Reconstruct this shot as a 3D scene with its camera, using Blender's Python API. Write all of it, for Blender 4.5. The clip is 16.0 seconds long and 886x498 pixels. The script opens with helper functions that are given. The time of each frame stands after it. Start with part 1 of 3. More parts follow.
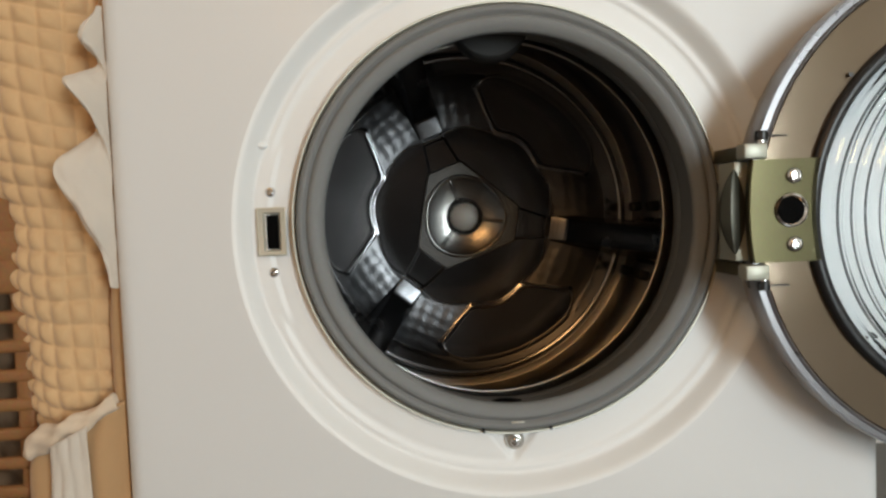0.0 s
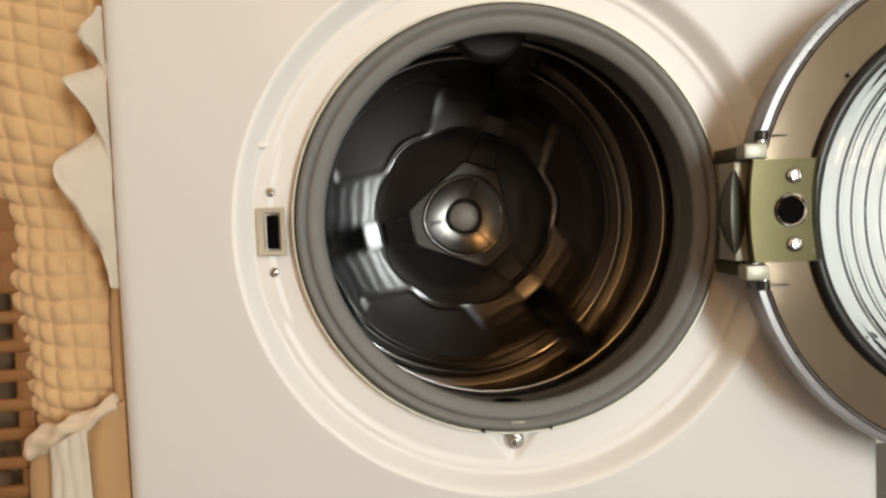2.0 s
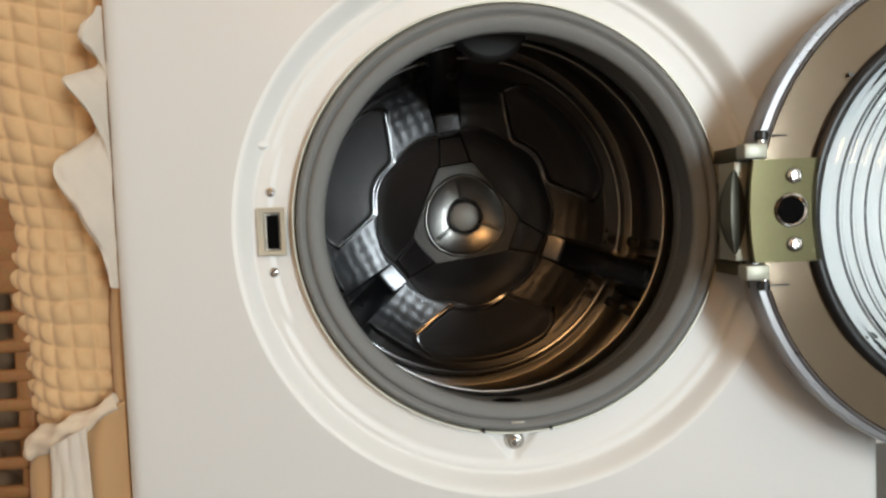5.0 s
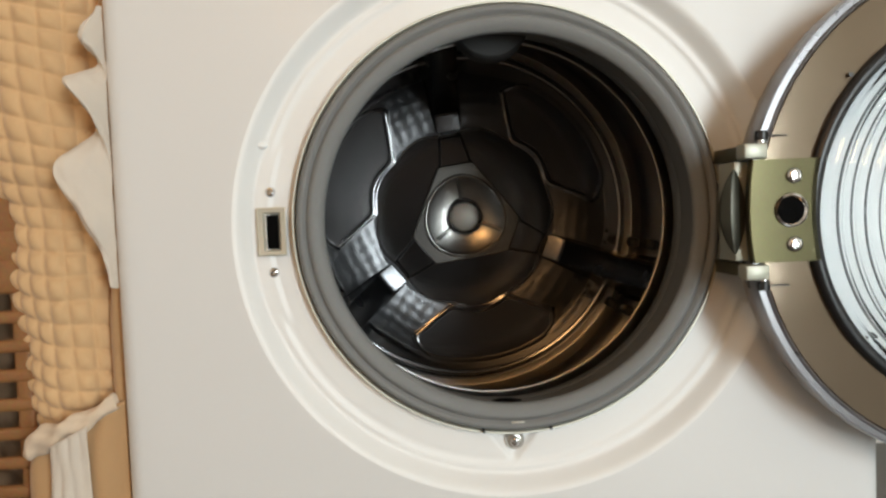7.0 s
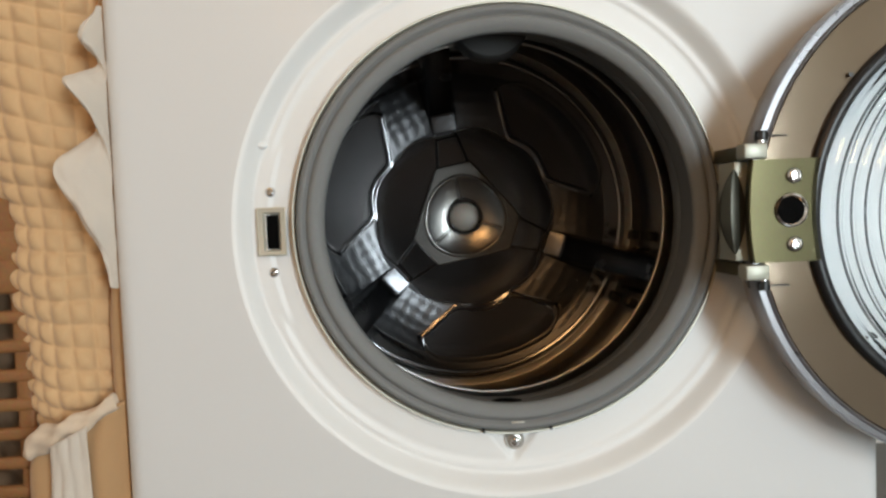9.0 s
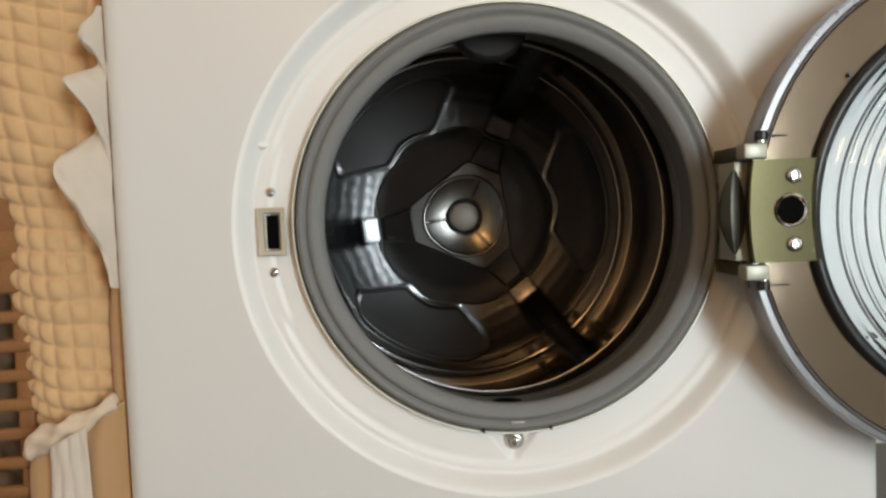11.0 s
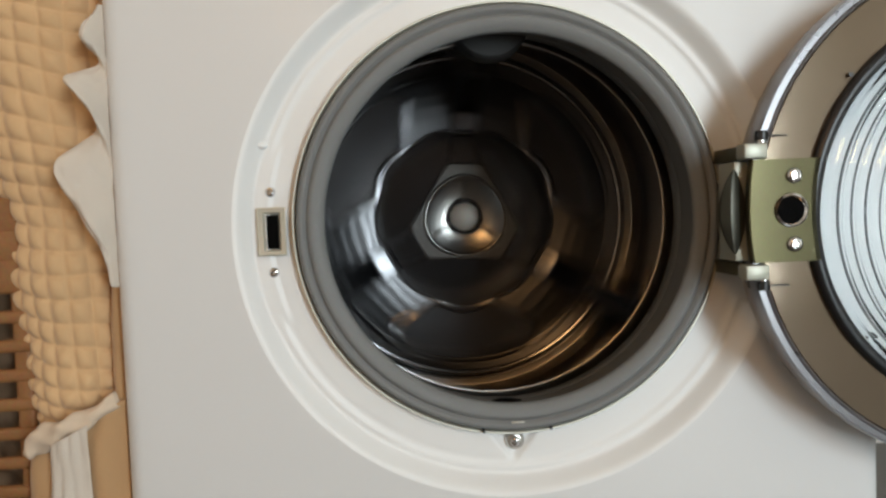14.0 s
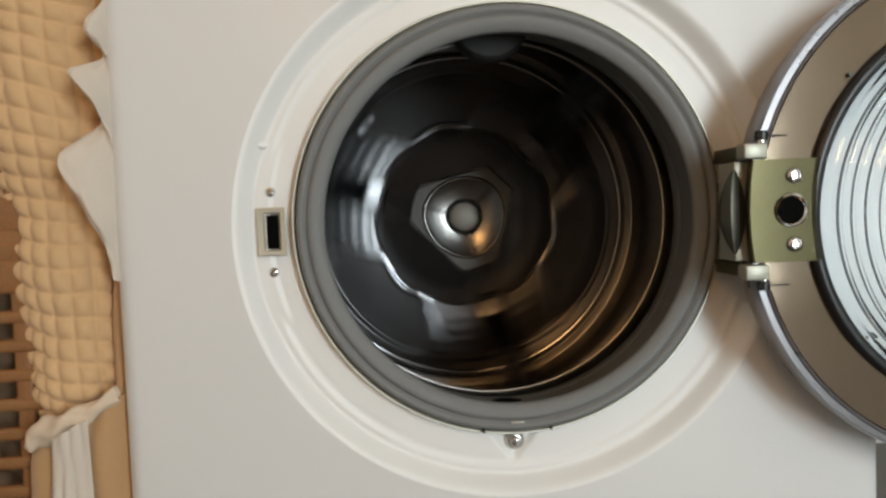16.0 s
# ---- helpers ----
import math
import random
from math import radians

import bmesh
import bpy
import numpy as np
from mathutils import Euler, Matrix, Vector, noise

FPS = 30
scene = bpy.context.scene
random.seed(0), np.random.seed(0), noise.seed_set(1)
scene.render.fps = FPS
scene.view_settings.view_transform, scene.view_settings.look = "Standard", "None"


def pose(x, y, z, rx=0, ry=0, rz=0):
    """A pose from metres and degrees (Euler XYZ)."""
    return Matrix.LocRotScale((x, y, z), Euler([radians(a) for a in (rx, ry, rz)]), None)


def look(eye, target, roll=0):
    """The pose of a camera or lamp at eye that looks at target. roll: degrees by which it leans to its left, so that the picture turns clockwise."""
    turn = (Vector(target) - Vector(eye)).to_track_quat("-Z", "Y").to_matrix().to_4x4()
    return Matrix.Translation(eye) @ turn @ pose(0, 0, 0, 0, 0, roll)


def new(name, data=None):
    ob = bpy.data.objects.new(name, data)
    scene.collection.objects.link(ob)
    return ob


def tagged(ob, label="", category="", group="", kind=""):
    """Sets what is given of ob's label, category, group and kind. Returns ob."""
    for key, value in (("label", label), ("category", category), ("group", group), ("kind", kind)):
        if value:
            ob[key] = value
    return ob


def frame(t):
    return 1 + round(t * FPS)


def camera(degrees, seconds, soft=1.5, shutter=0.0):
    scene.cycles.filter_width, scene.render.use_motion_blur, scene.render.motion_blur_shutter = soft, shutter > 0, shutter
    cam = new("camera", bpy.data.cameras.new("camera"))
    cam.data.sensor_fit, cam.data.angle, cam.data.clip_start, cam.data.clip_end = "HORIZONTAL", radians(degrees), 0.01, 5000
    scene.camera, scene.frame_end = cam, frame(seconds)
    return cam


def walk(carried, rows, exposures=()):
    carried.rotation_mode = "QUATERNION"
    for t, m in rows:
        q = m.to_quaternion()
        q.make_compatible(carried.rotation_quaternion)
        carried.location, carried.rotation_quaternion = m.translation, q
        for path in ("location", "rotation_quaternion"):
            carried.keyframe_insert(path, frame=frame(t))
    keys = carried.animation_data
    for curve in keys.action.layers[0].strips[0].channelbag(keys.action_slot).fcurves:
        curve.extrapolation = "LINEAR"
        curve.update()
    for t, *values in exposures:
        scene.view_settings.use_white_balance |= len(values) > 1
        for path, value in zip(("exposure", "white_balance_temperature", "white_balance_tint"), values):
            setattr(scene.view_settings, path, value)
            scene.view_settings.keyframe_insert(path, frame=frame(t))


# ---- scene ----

from mathutils import Color

AXIS_Z = 0.446          # height of the drum's axis
# the machine's front panel lies in y = 0, its depth goes to +y

# camera: held still in front of the machine
cam = camera(62.8, 16.0, soft=2.5, shutter=0.9)
EYE = Vector((-0.0715, -0.556, 0.453))
YAW, PITCH = radians(2.39), radians(2.90)
AIM = EYE + Vector((math.sin(YAW) * math.cos(PITCH), math.cos(YAW) * math.cos(PITCH), -math.sin(PITCH)))
STAND = look(EYE, AIM, -2.2)
# the picture warms and brightens a little in the first seconds, and darkens towards the end
TONE = [(0.0, -0.20, 6620, 6), (0.5, -0.12, 6820, 6), (1.0, 0.0, 7170, 9), (1.5, 0.03, 7300, 9), (2.0, 0.04, 7350, 9), (2.5, 0.03, 7080, 9), (3.0, 0.0, 6580, 6),
        (4.0, 0.0, 6520, 6), (7.0, 0.0, 6640, 6), (8.0, -0.02, 6540, 6), (9.0, -0.07, 6400, 6), (11.5, -0.13, 6670, 6), (12.5, -0.13, 6520, 6), (13.5, -0.18, 6370, 6),
        (14.5, -0.21, 6380, 6), (16.0, -0.24, 6550, 6)]
walk(cam, [(0.0, STAND), (16.0, STAND)], TONE)

# ---------------------------------------------------------------- light
world = bpy.data.worlds.new("world")
scene.world = world
world.use_nodes = True
wn = world.node_tree.nodes
wl = world.node_tree.links
sky = wn.new("ShaderNodeTexSky")
sky.sky_type, sky.sun_disc = "NISHITA", False
sky.sun_elevation, sky.sun_rotation = radians(35), radians(120)
wn["Background"].inputs["Strength"].default_value = 0.08
wl.new(sky.outputs[0], wn["Background"].inputs["Color"])


def area_lamp(name, m, w, h, power, color):
    data = bpy.data.lights.new(name, "AREA")
    data.shape, data.size, data.size_y = "RECTANGLE", w, h
    data.energy, data.color = power, color
    ob = new(name, data)
    ob.matrix_world = m
    return ob


WINDOW_X, WINDOW_Z = 0.93, 0.67
area_lamp("window_daylight", look((WINDOW_X, -2.08, WINDOW_Z), (WINDOW_X, 0.0, WINDOW_Z)), 0.42, 1.10, 36.0, (0.86, 0.945, 1.0))
# Unseen warm source, inferred from gold reflections and placed to produce them.
lamp = bpy.data.lights.new("warm_source", "POINT")
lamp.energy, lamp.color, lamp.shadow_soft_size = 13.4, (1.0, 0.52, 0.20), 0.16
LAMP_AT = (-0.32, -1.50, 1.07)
new("warm_source_light", lamp).location = LAMP_AT

# ---------------------------------------------------------------- materials


def srgb(h):
    c = [int(h[i:i + 2], 16) / 255 for i in (0, 2, 4)]
    return [x / 12.92 if x <= 0.04045 else ((x + 0.055) / 1.055) ** 2.4 for x in c] + [1.0]


def material(name, color, rough=0.5, metal=0.0, var=0.08, scale=12.0, bump=0.0, bump_scale=200.0, coat=0.0,
             rough_var=0.08, stretch=(1, 1, 1), **extra):
    """Principled surface with colour and gloss variation at two scales and a fine relief."""
    m = bpy.data.materials.new(name)
    m.use_nodes = True
    n, l = m.node_tree.nodes, m.node_tree.links
    b = n["Principled BSDF"]
    tc = n.new("ShaderNodeTexCoord")
    mp = n.new("ShaderNodeMapping")
    mp.inputs["Scale"].default_value = stretch
    l.new(tc.outputs["Object"], mp.inputs["Vector"])
    big, fine = n.new("ShaderNodeTexNoise"), n.new("ShaderNodeTexNoise")
    big.inputs["Scale"].default_value, big.inputs["Detail"].default_value = scale, 5
    fine.inputs["Scale"].default_value, fine.inputs["Detail"].default_value = bump_scale, 4
    for t in (big, fine):
        l.new(mp.outputs[0], t.inputs["Vector"])
    mix = n.new("ShaderNodeMix")
    mix.data_type = "RGBA"
    c = Color(color[:3])
    lo, hi = [max(0, x * (1 - var)) for x in c], [min(1, x * (1 + var)) for x in c]
    mix.inputs[6].default_value, mix.inputs[7].default_value = (*lo, 1), (*hi, 1)
    l.new(big.outputs["Fac"], mix.inputs[0])
    mix2 = n.new("ShaderNodeMix")
    mix2.data_type, mix2.blend_type = "RGBA", "MULTIPLY"
    mix2.inputs[0].default_value = min(1.0, var * 2)
    l.new(mix.outputs[2], mix2.inputs[6])
    l.new(fine.outputs["Color"], mix2.inputs[7])
    l.new(mix.outputs[2] if var < 0.02 else mix2.outputs[2], b.inputs["Base Color"])
    mr = n.new("ShaderNodeMapRange")
    mr.inputs[3].default_value, mr.inputs[4].default_value = max(0.02, rough - rough_var), min(1, rough + rough_var)
    l.new(big.outputs["Fac"], mr.inputs[0])
    l.new(mr.outputs[0], b.inputs["Roughness"])
    b.inputs["Metallic"].default_value = metal
    b.inputs["Coat Weight"].default_value = coat
    b.inputs["Coat Roughness"].default_value = 0.08
    if bump:
        bp = n.new("ShaderNodeBump")
        bp.inputs["Strength"].default_value, bp.inputs["Distance"].default_value = bump, 0.001
        l.new(fine.outputs["Fac"], bp.inputs["Height"])
        l.new(bp.outputs[0], b.inputs["Normal"])
    for k, v in extra.items():
        b.inputs[k.replace("_", " ")].default_value = v
    return m


ENAMEL = material("white_enamel", (0.75, 0.75, 0.745), 0.46, var=0.015, scale=5, bump=0.05, bump_scale=900, coat=0.05, rough_var=0.04)
PLASTIC_W = material("white_plastic", (0.85, 0.85, 0.84), 0.42, var=0.015, scale=9, bump=0.03, bump_scale=700, coat=0.0, rough_var=0.05)
RUBBER = material("grey_rubber", (0.196, 0.200, 0.197), 0.56, var=0.10, scale=18, bump=0.12, bump_scale=500, rough_var=0.1)
# Copy of the grey rubber, darkened for the shade inside the seal.
RUBBER_SHADED = material("shaded_rubber", (0.035, 0.034, 0.033), 0.55, var=0.15, scale=20, bump=0.1, bump_scale=500)
# Drum steels darker than real steel, standing in for dim reflections inside the drum.
STEEL = material("dimmed_stainless_steel", (0.27, 0.272, 0.285), 0.13, 1.0, var=0.05, scale=10, bump=0.02, bump_scale=420, rough_var=0.03)
LIFTER = material("dimmed_lifter_steel", (0.17, 0.171, 0.18), 0.26, 1.0, var=0.06, scale=20, bump=0.05, bump_scale=300, rough_var=0.05)
STEEL_D = material("dimmed_dimpled_steel", (0.125, 0.126, 0.132), 0.30, 1.0, var=0.06, scale=30, bump=0.12, bump_scale=260, rough_var=0.05)
STEEL_W = material("perforated_steel", (0.42, 0.41, 0.395), 0.38, 1.0, var=0.14, scale=55, bump=0.15, bump_scale=160, rough_var=0.1)
CHROME = material("chrome", (0.78, 0.78, 0.79), 0.09, 1.0, var=0.015, scale=12, rough_var=0.03)
SATIN = material("satin_steel", (0.60, 0.59, 0.56), 0.28, 1.0, var=0.05, scale=30, bump=0.05, bump_scale=600)
ZINC = material("yellow_zinc_plate", (0.088, 0.079, 0.042), 0.36, 1.0, var=0.12, scale=40, bump=0.08, bump_scale=500, rough_var=0.08)
HINGE = material("olive_zinc_steel", (0.15, 0.142, 0.095), 0.34, 0.6, var=0.12, scale=40, bump=0.06, bump_scale=500, rough_var=0.08)
# Olive steel copy whose colour holds the dark reflection on the knuckle.
HINGE_DIM = material("olive_steel_reflecting_dark", (0.060, 0.058, 0.042), 0.32, 0.5, var=0.12, scale=40, bump=0.05, bump_scale=500, rough_var=0.06)
EARMAT = material("pale_zinc_steel", (0.48, 0.48, 0.40), 0.42, 0.4, var=0.08, scale=40, bump=0.05, bump_scale=500, rough_var=0.06)
SILVER = material("silver_lacquer", (0.27, 0.215, 0.155), 0.12, 0.7, var=0.04, scale=8, bump=0.03, bump_scale=700, rough_var=0.05)
BLACK = material("black_plastic", (0.012, 0.012, 0.013), 0.35, var=0.2, scale=20)
# Near-black colour for solid pieces that imitate the shade in holes and gaps.
SHADE_FILL = material("cavity_shade", (0.004, 0.004, 0.004), 0.9, var=0.2, Specular_IOR_Level=0.05)
QUILT = material("cream_cotton", (0.74, 0.49, 0.26), 0.85, var=0.06, scale=14, bump=0.35, bump_scale=1100, Sheen_Weight=0.3)
SHEER = material("white_voile", (0.86, 0.78, 0.68), 0.85, var=0.04, scale=20, bump=0.3, bump_scale=1400, Sheen_Weight=0.3, Alpha=0.72)
# Tan cloth colour lowered to hold the shade beside the cabinet.
BINDING = material("shaded_tan_cotton", (0.56, 0.34, 0.165), 0.85, var=0.08, scale=30, bump=0.3, bump_scale=1100, Sheen_Weight=0.3)
TIE = material("cream_voile", (0.82, 0.66, 0.50), 0.85, var=0.06, scale=20, bump=0.3, bump_scale=1400, Sheen_Weight=0.3, Alpha=0.90)
WICKER = material("tan_basket_plastic", (0.36, 0.165, 0.06), 0.5, var=0.22, scale=26, bump=0.4, bump_scale=300)
LINEN = material("beige_laundry", (0.30, 0.19, 0.11), 0.9, var=0.15, scale=22, bump=0.4, bump_scale=700)
# For the unseen panel that the flat drum steel reflects as black.
DARK_PANEL = material("dark_reflection_panel", (0.018, 0.014, 0.011), 0.55, var=0.2, scale=6, bump=0.2, bump_scale=60, stretch=(1, 1, 0.15))
HUBMAT = material("brushed_hub_steel", (0.34, 0.33, 0.315), 0.24, 1.0, var=0.05, scale=14, bump=0.05, bump_scale=500, rough_var=0.05)
CAPMAT = material("dull_dome_steel", (0.62, 0.60, 0.55), 0.46, 1.0, var=0.10, scale=40, bump=0.1, bump_scale=300, rough_var=0.06)
# Unseen room's tones: pale walls bounce fill, dark floor keeps drum reflections dim.
WALL = material("wall_paint", (0.80, 0.77, 0.71), 0.8, var=0.05, scale=3, bump=0.2, bump_scale=120)
TILE = material("floor_tile", (0.12, 0.10, 0.085), 0.35, var=0.15, scale=7, bump=0.08, bump_scale=90)
COVER = material("pale_door_cover", (0.45, 0.465, 0.475), 0.4, var=0.03, scale=10)
# Colour of thin parts that imitate dark refracted and reflected lines.
DARK_LINE = material("painted_dark_line", (0.10, 0.11, 0.115), 0.25, var=0.1, scale=20)
TRIM = material("dull_chrome_trim", (0.24, 0.235, 0.245), 0.28, 0.7, var=0.03, scale=20)
LATCHMAT = material("nickel_latch", (0.63, 0.61, 0.52), 0.36, 0.4, var=0.04, scale=40)
WOOD = material("window_paint", (0.78, 0.77, 0.74), 0.4, var=0.03, scale=9)

GLASS = bpy.data.materials.new("door_glass")
GLASS.use_nodes = True
g = GLASS.node_tree.nodes["Principled BSDF"]
g.inputs["Base Color"].default_value = (0.93, 0.96, 0.96, 1)
g.inputs["Roughness"].default_value = 0.03
g.inputs["Transmission Weight"].default_value = 1.0
g.inputs["IOR"].default_value = 1.47

# ---------------------------------------------------------------- mesh tools


def part(name, bm, mat, parent=None, label="", smooth=40):
    me = bpy.data.meshes.new(name)
    bmesh.ops.recalc_face_normals(bm, faces=bm.faces)
    bm.to_mesh(me)
    bm.free()
    return finish(name, me, mat, parent, label, smooth)


def finish(name, me, mat, parent=None, label="", smooth=40):
    me.materials.append(mat)
    if smooth:
        me.shade_smooth()
        me.set_sharp_from_angle(angle=radians(smooth))
    ob = new(name, me)
    if parent:
        ob.parent = parent
    if label:
        ob["label"] = label
    return ob


def empty(name, label, category, group="", kind=""):
    return tagged(new(name), label, category, group, kind)


def box(bm, x0, x1, y0, y1, z0, z1, bevel=0.0, seg=2, m=None):
    r = bmesh.ops.create_cube(bm, size=1.0)
    vs = r["verts"]
    for v in vs:
        v.co = Vector(((x0 + x1) / 2 + v.co.x * (x1 - x0), (y0 + y1) / 2 + v.co.y * (y1 - y0), (z0 + z1) / 2 + v.co.z * (z1 - z0)))
    if bevel:
        es = list({e for v in vs for e in v.link_edges})
        r = bmesh.ops.bevel(bm, geom=es, offset=bevel, segments=seg, profile=0.5, affect="EDGES")
        vs = list({v for f in r["faces"] for v in f.verts} | {v for v in vs if v.is_valid})
    if m:
        bmesh.ops.transform(bm, matrix=m, verts=vs)
    return vs


def revolve(profile, n=160, center=(0, 0), warp=None, closed=False):
    """Turns (r, y) pairs round an axis along y through center (x, z). warp(r, y, a, i) may bend it."""
    bm = bmesh.new()
    rings = []
    for i, (r, y) in enumerate(profile):
        ring = []
        for k in range(n):
            a = 2 * math.pi * k / n
            rr, yy = warp(r, y, a, i) if warp else (r, y)
            ring.append(bm.verts.new((center[0] + rr * math.sin(a), yy, center[1] + rr * math.cos(a))))
        rings.append(ring)
    pairs = list(zip(rings, rings[1:]))
    if closed:
        pairs.append((rings[-1], rings[0]))
    for a, b in pairs:
        for k in range(n):
            bm.faces.new((a[k], a[(k + 1) % n], b[(k + 1) % n], b[k]))
    return bm


def smooth01(x, a, b):
    t = min(1.0, max(0.0, (x - a) / (b - a)))
    return t * t * (3 - 2 * t)


def arc(cx, cy, r, a0, a1, n):
    return [(cx + r * math.cos(radians(a0 + (a1 - a0) * i / n)), cy + r * math.sin(radians(a0 + (a1 - a0) * i / n))) for i in range(n + 1)]


def cyl(bm, p, q, r, n=20, r2=None):
    p, q = Vector(p), Vector(q)
    d = q - p
    m = Matrix.Translation((p + q) / 2) @ d.to_track_quat("Z", "Y").to_matrix().to_4x4()
    return bmesh.ops.create_cone(bm, cap_ends=True, segments=n, radius1=r, radius2=r if r2 is None else r2, depth=d.length, matrix=m)["verts"]


def grid_mesh(name, f, nu, nv):
    """A sheet of (nu + 1) x (nv + 1) points f(u, v), u and v from 0 to 1."""
    vs = [f(i / nu, j / nv) for j in range(nv + 1) for i in range(nu + 1)]
    w = nu + 1
    fs = [(j * w + i, j * w + i + 1, (j + 1) * w + i + 1, (j + 1) * w + i) for j in range(nv) for i in range(nu)]
    me = bpy.data.meshes.new(name)
    me.from_pydata(vs, [], fs)
    return me


# ---------------------------------------------------------------- room
def room():
    X0, X1, Y0, Y1, H = -1.15, 1.62, -2.1, 0.72, 2.45

    def slab(name, b, mat, label, kind="structure", cat="wall"):
        bm = bmesh.new()
        box(bm, *b)
        return tagged(part(name, bm, mat, smooth=0), label, cat, kind=kind)
    slab("floor", (X0 - .1, X1 + .1, Y0 - .1, Y1 + .1, -0.1, 0), TILE, "brown tiled floor under the machine", cat="floor")
    slab("ceiling", (X0 - .1, X1 + .1, Y0 - .1, Y1 + .1, H, H + .1), WALL, "plain painted ceiling of the room", cat="ceiling")
    slab("wall_north", (X0 - .1, X1 + .1, Y1, Y1 + .1, 0, H), WALL, "cream painted wall behind the machine")
    slab("wall_west", (X0 - .1, X0, Y0, Y1, 0, H), WALL, "cream painted side wall")
    slab("wall_east", (X1, X1 + .1, Y0, Y1, 0, H), WALL, "beige painted side wall")
    # the wall behind the camera, with the window's opening
    bm = bmesh.new()
    w0, w1, z0, z1 = WINDOW_X - .28, WINDOW_X + .28, WINDOW_Z - .60, WINDOW_Z + .60
    for x0, x1, a, b in ((X0 - .1, w0, 0, H), (w1, X1 + .1, 0, H), (w0, w1, 0, z0), (w0, w1, z1, H)):
        box(bm, x0, x1, Y0 - .1, Y0, a, b)
    tagged(part("wall_south", bm, WALL, smooth=0), "beige painted wall with a window opening", "wall", kind="structure")
    bm = bmesh.new()
    for x0, x1, a, b in ((w0, w0 + .05, z0, z1), (w1 - .05, w1, z0, z1), (w0 + .05, w1 - .05, z0, z0 + .05), (w0 + .05, w1 - .05, z1 - .05, z1)):
        box(bm, x0, x1, Y0 - .08, Y0 - .03, a, b, bevel=0.004)
    # dark panel added out of view, so that the drum's flat fields reflect black
    dm = bmesh.new()
    box(dm, -0.48, 0.46, Y0 + .002, Y0 + .045, 0.004, 2.04, bevel=0.004)
    for z0d, z1d in ((0.15, 0.9), (1.05, 1.9)):
        for x0d, x1d in ((-0.32, 0.0), (0.08, 0.32)):
            box(dm, x0d, x1d, Y0 + .040, Y0 + .053, z0d, z1d, bevel=0.006)
    tagged(part("dark_panel_1", dm, DARK_PANEL, smooth=30), "added dark panel behind the camera, unseen, to blacken drum reflections", "door", kind="structure")
    tagged(part("window_1", bm, WOOD), "white painted window frame in the wall", "window", kind="structure")


room()

# ---------------------------------------------------------------- washing machine
machine = empty("washing_machine", "white front-loading washing machine with its round door open", "washing machine")


def cabinet():
    """Sheet-metal case: front with a dished door recess and a hinge pocket, rounded edges, sides."""
    CX, CZ = 0.005, 0.4415
    N = 480
    RIM = 0.2135

    def pocket(a):            # a: clockwise from up; the hinge sits at a = 90 degrees
        d = abs(math.degrees(a) - 92)
        return 1 - smooth01(d, 14.5, 18)

    def latch_side(a):
        d = abs(math.degrees(a) - 269)
        return 1 - smooth01(d, 17, 24)

    def boss(a):              # bottom screw recess
        d = abs(math.degrees(a) - 180.4)
        return max(0.0, 1 - d / 9.0)

    flat = [(0.1640 + 0.0018 * i, 0.0150 - 0.00003 * i) for i in range(13)]
    prof = [(0.1600, 0.0300), (0.1610, 0.0160)] + flat + [(0.1875, 0.0149), (0.1895, 0.0148), (0.1912, 0.0144), (0.1926, 0.0136), (0.1940, 0.0131),
            (0.1955, 0.0132), (0.1970, 0.0137), (0.1984, 0.0137), (0.1998, 0.0130), (0.2012, 0.0115), (0.2028, 0.0094), (0.2046, 0.0069), (0.2064, 0.0044), (0.2080, 0.0025),
            (0.2096, 0.0011), (0.2112, 0.0003), (0.2130, 0.0000)]

    def warp(r, y, a, i):
        p, q = pocket(a), latch_side(a)
        if q > 0 and 0.186 < r < 0.2000:
            y = y * (1 - q) + 0.0130 * q
        if p > 0 and r > 0.186:
            r = r + p * 0.055 * smooth01(r, 0.186, 0.206)
            if r < 0.25:
                y = y * (1 - p) + 0.0150 * p
        b = boss(a)
        if b > 0 and i > 1 and r < 0.163 + 0.029 * b:
            y += 0.0045 * smooth01(0.163 + 0.029 * b - r, 0.0, 0.0060)
        return r, y
    bm = bmesh.new()
    rings = []
    for i, (r, y) in enumerate(prof):
        ring = []
        for k in range(N):
            a = 2 * math.pi * k / N
            rr, yy = warp(r, y, a, i)
            s = smooth01(r, 0.160, 0.2)
            cx, cz = CX * s + 0.0048 * (1 - s), CZ * s + 0.445 * (1 - s)
            ring.append(bm.verts.new((cx + rr * math.sin(a), yy, cz + rr * math.cos(a))))
        rings.append(ring)
    # the outer rectangle, with a rounded edge to the sides
    HX, Z0, Z1, B = 0.2985, 0.012, 0.848, 0.015

    def rect(a, inset):
        dx, dz = math.sin(a), math.cos(a)
        hx, up, dn = HX - inset, Z1 - inset - AXIS_Z, AXIS_Z - Z0 - inset
        t = min(hx / abs(dx) if abs(dx) > 1e-9 else 1e9, (up / dz) if dz > 1e-9 else 1e9, (dn / -dz) if dz < -1e-9 else 1e9)
        return dx * t, AXIS_Z + dz * t
    angles = [2 * math.pi * k / N for k in range(N)]
    for frac in (0.12, 0.5, 0.9):
        ring = []
        for k, a in enumerate(angles):
            x, z = rect(a, B)
            p0 = rings[len(prof) - 1][k].co
            ring.append(bm.verts.new((p0.x + (x - p0.x) * frac, 0, p0.z + (z - p0.z) * frac)))
        rings.append(ring)
    for t in (0, 15, 30, 45, 60, 75, 90):
        ins, y = B * (1 - math.sin(radians(t))), B * (1 - math.cos(radians(t)))
